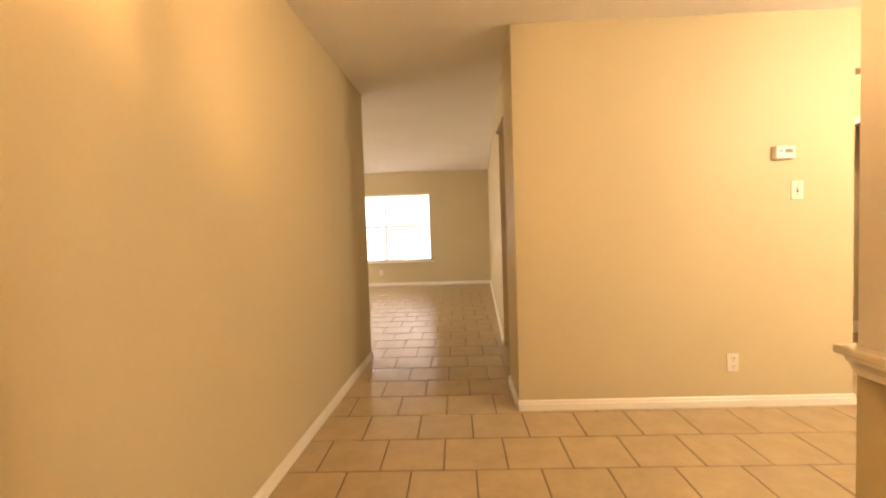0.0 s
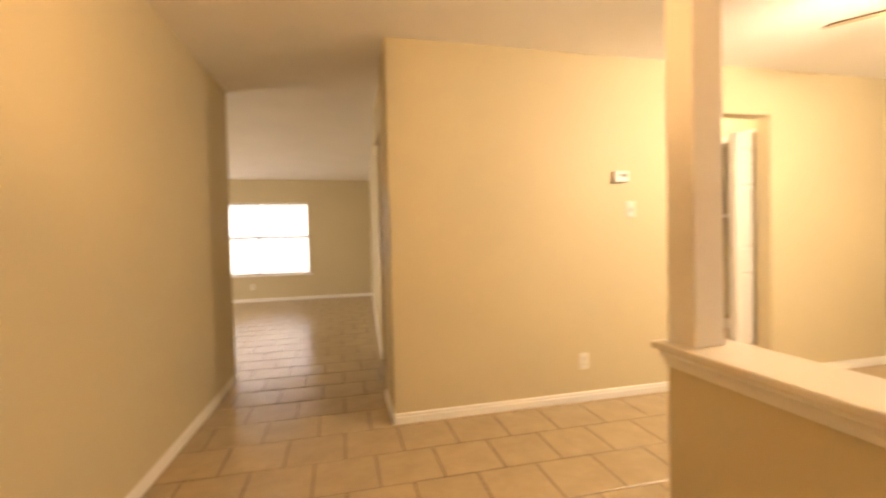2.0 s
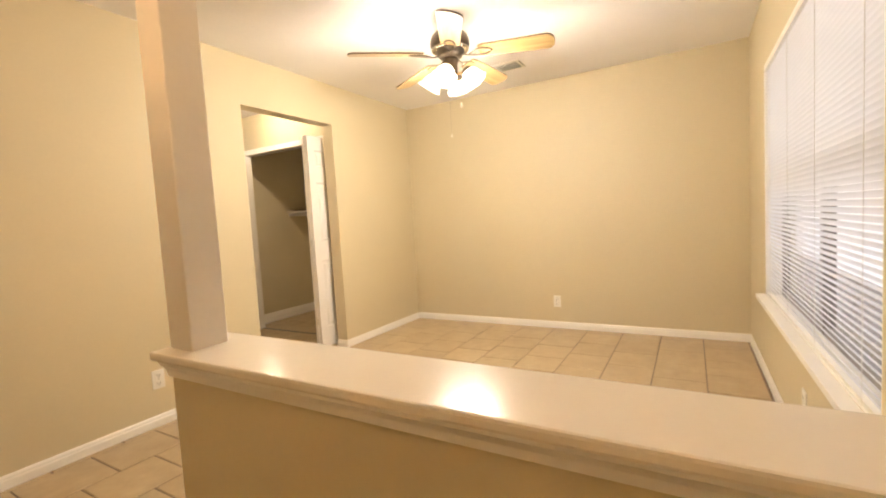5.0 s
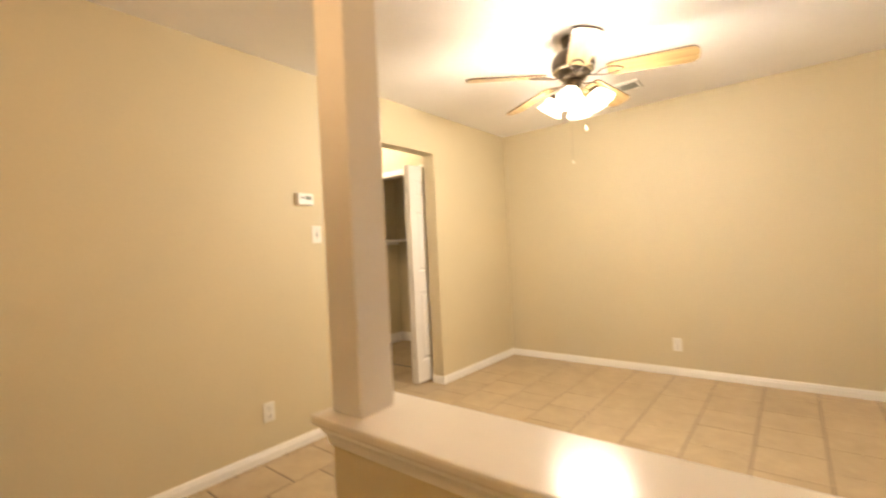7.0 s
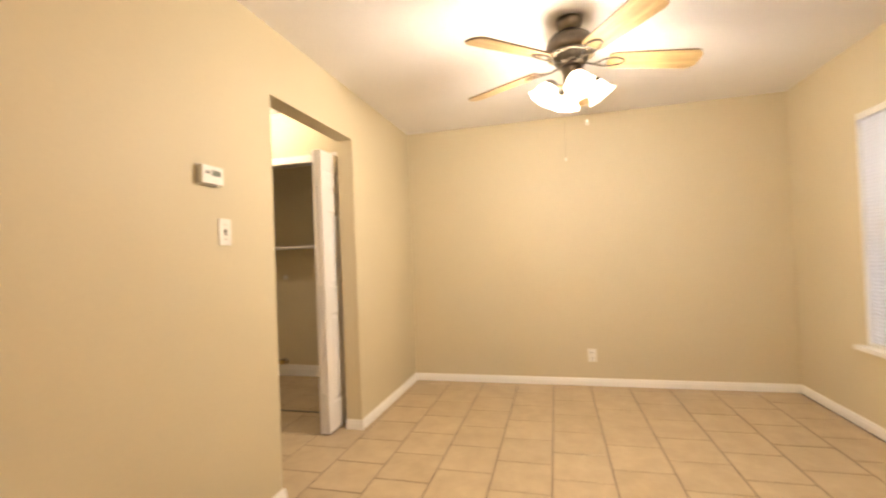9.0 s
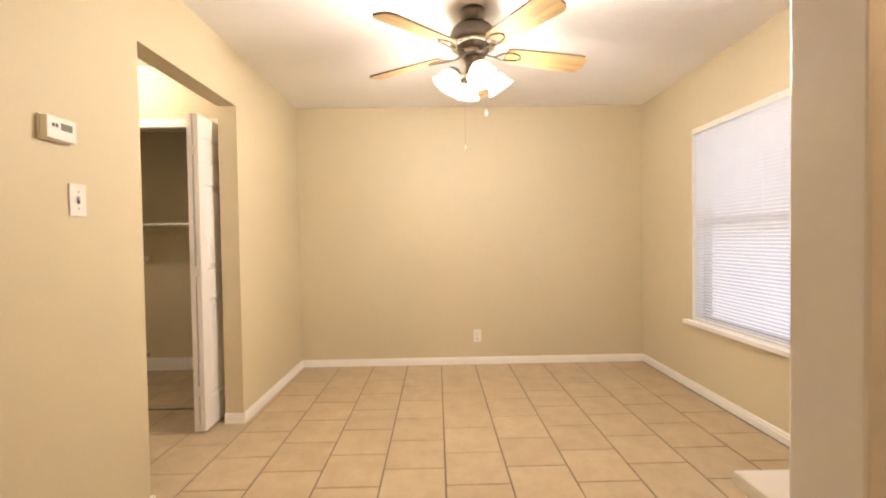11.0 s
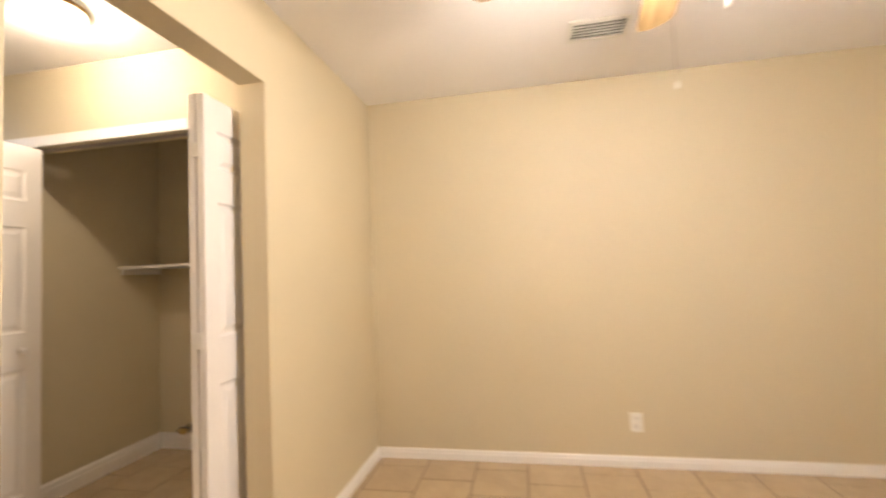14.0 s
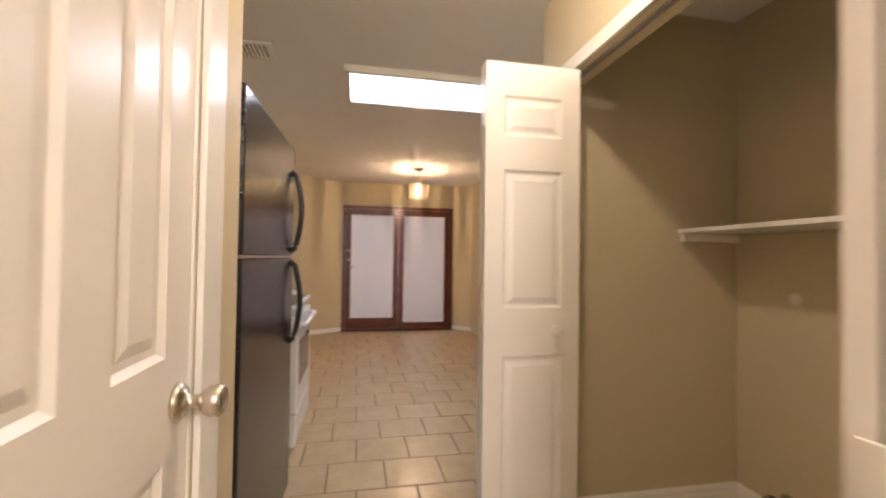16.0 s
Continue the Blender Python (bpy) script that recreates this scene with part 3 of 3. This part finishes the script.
def register(x, y, w, d, name, label):
    """A white louvred ceiling register."""
    v = thing(name, pose(x, y, H), label, "vent")
    part("frame", boxes(((-w / 2, -d / 2, -0.010), (-w / 2 + 0.022, d / 2, 0)), ((w / 2 - 0.022, -d / 2, -0.010), (w / 2, d / 2, 0)), ((-w / 2 + 0.022, -d / 2, -0.010), (w / 2 - 0.022, -d / 2 + 0.022, 0)), ((-w / 2 + 0.022, d / 2 - 0.022, -0.010), (w / 2 - 0.022, d / 2, 0))), PLASTIC, v)
    part("backing", boxes(((-w / 2 + 0.02, -d / 2 + 0.02, -0.002), (w / 2 - 0.02, d / 2 - 0.02, -0.0005))), DISPLAY, v)
    n = max(4, int((w - 0.05) / 0.022))
    for i in range(n):
        xx = -w / 2 + 0.03 + i * (w - 0.06) / (n - 1)
        s = part("slat", boxes(((-0.001, -d / 2 + 0.022, -0.006), (0.001, d / 2 - 0.022, 0.006))), PLASTIC, v)
        s.matrix_basis = pose(xx, 0, -0.006, 0, 40, 0)


register(4.545, 1.90, 0.20, 0.30, "ceiling_vent", "white louvred ceiling vent in the dining room")
register(2.62, 5.98, 0.30, 0.22, "ceiling_vent", "white louvred ceiling vent in the kitchen")

dome = thing("ceiling_light", pose(3.75, 4.25, H), "lit round glass ceiling light in the passage", "ceiling light")
part("base", lathe([(0.12, -0.02), (0.125, -0.012), (0.125, 0)], 32), BRASS, dome)
g = part("diffuser", lathe([(0.015, -0.088), (0.06, -0.082), (0.10, -0.064), (0.122, -0.036), (0.122, -0.018), (0.10, -0.016)], 32), DOME, dome, "glowing frosted glass bowl")
g.visible_shadow = False

box = thing("kitchen_light", pose(3.84, 6.347, H), "lit fluorescent ceiling box in a white frame", "ceiling light")
part("frame", boxes(((-0.66, -0.30, -0.045), (-0.62, 0.30, 0)), ((0.62, -0.30, -0.045), (0.66, 0.30, 0)), ((-0.62, -0.30, -0.045), (0.62, -0.26, 0)), ((-0.62, 0.26, -0.045), (0.62, 0.30, 0)), bevel=0.004), PLASTIC, box)
dif = part("diffuser", boxes(((-0.62, -0.26, -0.030), (0.62, 0.26, -0.022))), DIFFUSER, box, "glowing white diffuser")
dif.visible_shadow = False

pen = thing("pendant_lamp", pose(4.10, 9.15, 0), "small lit square glass pendant lamp", "pendant lamp")
part("canopy", lathe([(0.03, 2.412), (0.055, 2.42), (0.06, H)], 24), CHROME, pen)
part("cord", tube([(0, 0, 2.23), (0, 0, 2.415)], 0.004, 6), BLACKPL, pen)
part("cap", boxes(((-0.03, -0.03, 2.215), (0.03, 0.03, 2.232)), bevel=0.003), CHROME, pen)
for k in range(4):
    side = part("glass_side", boxes(((-0.105, -0.112, 2.03), (0.105, -0.100, 2.215)), bevel=0.003), CUTGL, pen, "ribbed clear glass panel")
    side.matrix_basis = pose(0, 0, 0, 0, 0, 90 * k)
    side.visible_shadow = False
    for i in range(7):
        rib = part("rib", boxes(((-0.0065, -0.120, 2.03), (0.0065, -0.112, 2.215)), bevel=0.0015), CUTGL, pen)
        rib.matrix_basis = pose(0, 0, 0, 0, 0, 90 * k) @ pose(-0.09 + 0.03 * i, 0, 0)
# bars added above the bulb to cast radial streaks on the ceiling
for k in range(18):
    sp = part("streak_spoke", boxes(((0.012, -0.004 - 0.003 * (k % 3), 2.2162), (0.104, 0.004 + 0.003 * (k % 3), 2.2195))), CHROME, pen)
    sp.matrix_basis = pose(0, 0, 0, 0, 0, 20 * k + 3 * (k % 4))
bu = part("bulb", lathe([(0.006, 2.075), (0.024, 2.085), (0.032, 2.11), (0.026, 2.145), (0.014, 2.17), (0.014, 2.215)], 20), BULBG, pen, "glowing bulb")
bu.visible_shadow = False

entry = thing("ceiling_light", pose(0.24, 1.25, H), "lit glass ceiling light in the entry", "ceiling light")
part("base", lathe([(0.10, -0.02), (0.105, -0.012), (0.105, 0)], 32), BRASS, entry)
part("socket", lathe([(0.018, -0.16), (0.02, -0.02), (0.02, -0.015)], 16), BRASS, entry)
eb = part("bulb", lathe([(0.006, -0.28), (0.026, -0.27), (0.034, -0.24), (0.026, -0.20), (0.015, -0.165)], 20), BULBG, entry, "glowing bulb")
eb.visible_shadow = False
# opaque ribs added round the unseen bulb to streak the hall walls
for k in range(16):
    wd = 0.006 + 0.007 * ((k * 5) % 7) / 6
    rib = part("rib", boxes(((-wd, 0.098, -0.34), (wd, 0.103, -0.02)), bevel=0.001), BRASS, entry, "brass rib added to cast streaks on the walls")
    rib.matrix_basis = pose(0, 0, 0, 0, 0, 22.5 * k + 6 * ((k * 3) % 4))
part("ring", lathe([(0.100, -0.35), (0.108, -0.345), (0.108, -0.335), (0.100, -0.33)], 32), BRASS, entry)


# ---- switches, outlets and thermostat ----
def outlet(m, label):
    """A duplex receptacle; its plate's back lies in the wall, facing -y."""
    o = thing("wall_outlet", m, label, "outlet", "wall outlets")
    part("plate", boxes(((-0.036, -0.006, -0.058), (0.036, 0, 0.058)), bevel=0.003), PLASTIC, o)
    for z in (0.024, -0.024):
        r = part("socket", boxes(((-0.017, -0.008, z - 0.017), (0.017, -0.0055, z + 0.017)), bevel=0.001), PLASTIC, o)
        for x, h in ((-0.007, 0.006), (0.007, 0.007)):
            part("slot", boxes(((x - 0.0015, -0.0086, z - h + 0.002), (x + 0.0015, -0.0078, z + h + 0.002))), SLOT, r)
        part("ground_hole", lathe([(0.0028, -0.0086), (0.0028, -0.0078)], 10, "y", (0, 0, z - 0.011)), SLOT, r)
    part("screw", lathe([(0.003, -0.0075), (0.003, -0.0055)], 10, "y"), CHROME, o)
    return o


outlet(pose(2.255, NORTH, 0.283), "cream duplex outlet on the tan wall")
outlet(pose(EAST, 1.702, 0.27, 0, 0, -90), "cream duplex outlet low on the far dining wall")
outlet(pose(3.24, SOUTH, 0.267, 0, 0, 180), "cream duplex outlet below the dining window")
outlet(pose(-1.114, LY, 0.297), "cream duplex outlet below the living room window")

sw = thing("light_switch", pose(2.650, NORTH, 1.352), "cream toggle light switch on the tan wall", "switch")
part("plate", boxes(((-0.036, -0.006, -0.058), (0.036, 0, 0.058)), bevel=0.003), PLASTIC, sw)
part("toggle_slot", boxes(((-0.006, -0.0068, -0.013), (0.006, -0.0055, 0.013))), SLOT, sw)
part("toggle", boxes(((-0.004, -0.016, 0.0), (0.004, -0.006, 0.010)), bevel=0.001), PLASTIC, sw)
for z in (0.03, -0.03):
    part("screw", lathe([(0.003, -0.0075), (0.003, -0.0055)], 10, "y", (0, 0, z)), CHROME, sw)

th = thing("thermostat", pose(2.562, NORTH, 1.583), "white thermostat with a small grey display", "thermostat")
part("backplate", boxes(((-0.062, -0.008, -0.042), (0.062, 0, 0.042)), bevel=0.003), PLASTIC, th)
part("body", boxes(((-0.058, -0.032, -0.038), (0.058, -0.008, 0.038)), bevel=0.005), PLASTIC, th)
part("display", boxes(((-0.005, -0.0335, -0.004), (0.040, -0.0318, 0.020)), bevel=0.0005), DISPLAY, th, "grey liquid crystal display")
for x in (-0.035, -0.022):
    part("button", boxes(((x - 0.004, -0.0345, 0.002), (x + 0.004, -0.0318, 0.014)), bevel=0.001), SLOT, th)

# laundry wall: outlet box and capped pipe
lb = thing("dryer_outlet", pose(EAST, 4.805, 1.053, 0, 0, -90), "tan painted dryer outlet on the closet wall", "outlet")
part("plate", boxes(((-0.05, -0.006, -0.058), (0.05, 0, 0.058)), bevel=0.003), WALL, lb)
part("socket", lathe([(0.026, -0.009), (0.028, -0.004), (0.028, 0)], 20, "y"), PLASTIC, lb)
pipe = thing("gas_stub", pose(EAST, 4.838, 0.155), "capped grey gas stub pipe with a valve", "pipe")
part("pipe", tube([(0, 0, 0), (-0.06, 0, 0), (-0.075, 0, 0), (-0.075, 0.05, 0)], 0.013), CHROME, pipe)
part("flange", lathe([(0.035, -0.006), (0.035, 0)], 20, "x"), CHROME, pipe)
part("valve", lathe([(0.020, -0.02), (0.024, -0.01), (0.024, 0.02), (0.016, 0.03)], 16, "y", (-0.075, 0.0, 0)), BRASS, pipe)
part("lever", boxes(((-0.085, -0.05, 0.022), (-0.065, 0.03, 0.028)), bevel=0.002), SLOT, pipe)


# ---- kitchen ----
def refrigerator():
    f = thing("refrigerator", pose(2.25, 4.66, 0, 0, 0, -1.8), "black top-freezer refrigerator with curved handles", "refrigerator")
    d, w, h = 0.62, 0.87, 1.745
    part("cabinet", boxes(((0, 0.0, 0.03), (d, w, h)), bevel=0.008), BLACK, f)
    fr = part("freezer_door", boxes(((d + 0.006, 0, 1.215), (d + 0.075, w, h - 0.004)), bevel=0.012), BLACK, f)
    fd = part("fridge_door", boxes(((d + 0.006, 0, 0.09), (d + 0.075, w, 1.203)), bevel=0.012), BLACK, f)
    part("grille", boxes(((d - 0.02, 0.01, 0.02), (d + 0.03, w - 0.01, 0.082)), bevel=0.003), BLACKPL, f)
    part("seam_strip", boxes(((d + 0.02, 0.004, 1.204), (d + 0.068, w - 0.004, 1.214))), CHROME, f, "bright seam strip")
    y = w - 0.05
    for p, z0, z1 in ((fr, 1.235, 1.62), (fd, 0.80, 1.185)):
        x = d + 0.072
        zm = (z0 + z1) / 2
        pts = [(x, y, z0), (x + 0.024, y, z0 + 0.02)] + [(x + 0.024 + 0.024 * math.sin(math.pi * i / 8), y, z0 + 0.03 + (z1 - z0 - 0.06) * i / 8) for i in range(9)] + [(x + 0.024, y, z1 - 0.02), (x, y, z1)]
        part("handle", tube(pts, 0.013, 10), BLACKPL, p, "curved black handle")
    for yy in (0.05, w - 0.05):
        part("foot", lathe([(0.02, 0), (0.02, 0.03)], 12, "z", (d - 0.06, yy, 0)), BLACKPL, f)


refrigerator()


def kitchen_range():
    r = thing("kitchen_range", pose(2.295, 5.99, 0), "white electric range with a black cooktop", "range")
    d, w = 0.60, 0.76
    part("body", boxes(((0, 0, 0.04), (d, w, 0.885)), bevel=0.004), WHITEAP, r)
    part("cooktop", boxes(((0, -0.004, 0.886), (d + 0.045, w + 0.004, 0.912)), bevel=0.006), WHITEAP, r)
    part("cooktop_glass", boxes(((0.05, 0.02, 0.912), (d + 0.02, w - 0.02, 0.917)), bevel=0.002), OVENGL, r, "black glass cooktop")
    od = part("oven_door", boxes(((d + 0.002, 0.006, 0.26), (d + 0.045, w - 0.006, 0.84)), bevel=0.008), WHITEAP, r)
    part("oven_window", boxes(((d + 0.044, 0.13, 0.40), (d + 0.048, w - 0.13, 0.68)), bevel=0.002), OVENGL, od, "dark oven window")
    part("oven_handle", tube([(d + 0.045, 0.06, 0.79), (d + 0.085, 0.06, 0.79), (d + 0.085, w - 0.06, 0.79), (d + 0.045, w - 0.06, 0.79)], 0.012, 10), WHITEAP, od)
    part("drawer", boxes(((d + 0.002, 0.006, 0.06), (d + 0.042, w - 0.006, 0.25)), bevel=0.008), WHITEAP, r)
    part("backguard", boxes(((0, 0, 0.912), (0.06, w, 1.10)), bevel=0.006), WHITEAP, r)
    for y in (0.12, 0.24, w - 0.24, w - 0.12):
        part("burner_knob", lathe([(0.022, 0.06), (0.022, 0.075), (0.016, 0.085)], 16, "x", (0, y, 1.03)), BLACKPL, r)
    part("plinth", boxes(((0.05, 0.02, 0), (d - 0.05, w - 0.02, 0.04))), BLACKPL, r)


kitchen_range()


def base_cabinet(m, w, label):
    """A floor cabinet: back at y=0, front toward -y."""
    c = thing("base_cabinet", m, label, "cabinet", "kitchen base cabinets")
    part("body", boxes(((0, -0.56, 0.09), (w, 0, 0.87))), CABINET, c)
    part("toe_kick", boxes(((0.0, -0.50, 0), (w, -0.02, 0.09))), BLACKPL, c)
    dr = part("drawer", boxes(((0.015, -0.58, 0.715), (w - 0.015, -0.561, 0.855)), bevel=0.004), CABINET, c)
    part("handle", tube([(w / 2 - 0.05, -0.58, 0.785), (w / 2 - 0.05, -0.605, 0.785), (w / 2 + 0.05, -0.605, 0.785), (w / 2 + 0.05, -0.58, 0.785)], 0.005, 6), BRONZE, dr)
    do = part("door", boxes(((0.015, -0.58, 0.11), (0.075, -0.561, 0.70)), ((w - 0.075, -0.58, 0.11), (w - 0.015, -0.561, 0.70)), ((0.075, -0.58, 0.11), (w - 0.075, -0.561, 0.17)), ((0.075, -0.58, 0.64), (w - 0.075, -0.561, 0.70)), ((0.075, -0.572, 0.17), (w - 0.075, -0.563, 0.64))), CABINET, c)
    part("handle", tube([(w - 0.05, -0.58, 0.58), (w - 0.05, -0.605, 0.58), (w - 0.05, -0.605, 0.66), (w - 0.05, -0.58, 0.66)], 0.005, 6), BRONZE, do)
    return c


def wall_cabinet(m, w, label):
    c = thing("wall_cabinet", m, label, "cabinet", "kitchen wall cabinets")
    part("body", boxes(((0, -0.30, 1.37), (w, 0, 2.10))), CABINET, c)
    do = part("door", boxes(((0.015, -0.32, 1.38), (0.075, -0.301, 2.085)), ((w - 0.075, -0.32, 1.38), (w - 0.015, -0.301, 2.085)), ((0.075, -0.32, 1.38), (w - 0.075, -0.301, 1.44)), ((0.075, -0.32, 2.025), (w - 0.075, -0.301, 2.085)), ((0.075, -0.312, 1.44), (w - 0.075, -0.303, 2.025))), CABINET, c)
    part("handle", tube([(w - 0.05, -0.32, 1.42), (w - 0.05, -0.345, 1.42), (w - 0.05, -0.345, 1.50), (w - 0.05, -0.32, 1.50)], 0.005, 6), BRONZE, do)
    return c


# right-hand run along x = KR, its front toward -x
for k in range(2):
    base_cabinet(pose(KR, 7.78 - 0.53 * k, 0, 0, 0, -90), 0.525, "brown wooden base cabinet with a drawer")
    wall_cabinet(pose(KR, 7.78 - 0.53 * k, 0, 0, 0, -90), 0.525, "brown wooden wall cabinet with a framed door")
wt = thing("worktop", pose(0, 0, 0), "pale laminate kitchen worktop on wooden cabinets", "worktop")
part("slab", boxes(((KR - 0.60, 6.70, 0.872), (KR, 7.80, 0.91)), bevel=0.004), COUNTER, wt)
part("upstand", boxes(((KR - 0.02, 6.70, 0.911), (KR, 7.80, 1.0)), bevel=0.002), COUNTER, wt)
# left-hand run past the range
base_cabinet(pose(KL, 6.77, 0, 0, 0, 90), 0.5, "brown wooden base cabinet with a drawer")
wt2 = thing("worktop", pose(0, 0, 0), "pale laminate worktop beside the range", "worktop")
part("slab", boxes(((KL, 6.765, 0.872), (KL + 0.61, 7.29, 0.91)), bevel=0.004), COUNTER, wt2)


# ---- floor tiles, running bond ----
PX, PY, GAP = 0.318, 0.3195, 0.0075


def tile_mesh(w, d):
    bm = bmesh.new()
    c = 0.003
    lo = [bm.verts.new(p) for p in ((0, 0, -0.005), (w, 0, -0.005), (w, d, -0.005), (0, d, -0.005))]
    mid = [bm.verts.new((v.co.x, v.co.y, -0.0022)) for v in lo]
    hi = [bm.verts.new(p) for p in ((c, c, 0), (w - c, c, 0), (w - c, d - c, 0), (c, d - c, 0))]
    for p, q in ((lo, mid), (mid, hi)):
        for i in range(4):
            bm.faces.new((p[i], p[(i + 1) % 4], q[(i + 1) % 4], q[i]))
    bm.faces.new(hi)
    return bm


tile_me = mesh_of("tile", tile_mesh(PX - GAP, PY - GAP), TILE)
rest_v, rest_f = [], []
count = 0
for j in range(-1, 33):
    y = 2.050 + PY * (j - 6) + GAP / 2
    off = 0.597 if j % 2 else 0.597 + PX / 2
    for i in range(-18, 17):
        x = off + PX * i + GAP / 2
        if not (-4.75 < x < 5.15 and -0.1 < y < 10.3):
            continue
        near = (1.2 < x < 5.2 and 0.0 < y < 3.3) or (-0.6 < x <= 1.2 and 1.9 < y < 6.0) or (2.7 < x < 4.4 and 3.3 <= y < 7.6)
        lift = -0.0006 * ((i * 7 + j * 13) % 5) / 4
        if near and count < 300:
            t = new("tile", tile_me)
            t.parent = floor
            t.location = (x, y, lift)
            count += 1
        else:
            b = len(rest_v)
            w, d, c = PX - GAP, PY - GAP, 0.003
            rest_v += [(x, y, -0.005), (x + w, y, -0.005), (x + w, y + d, -0.005), (x, y + d, -0.005), (x + c, y + c, lift), (x + w - c, y + c, lift), (x + w - c, y + d - c, lift), (x + c, y + d - c, lift)]
            rest_f += [(b + 4, b + 5, b + 6, b + 7)] + [(b + k, b + (k + 1) % 4, b + 4 + (k + 1) % 4, b + 4 + k) for k in range(4)]
me = bpy.data.meshes.new("far_tiles")
me.from_pydata(rest_v, [], rest_f)
me.materials.append(TILE)
far = new("far_tiles", me)
far.parent = floor
tagged(far, kind="stuff")
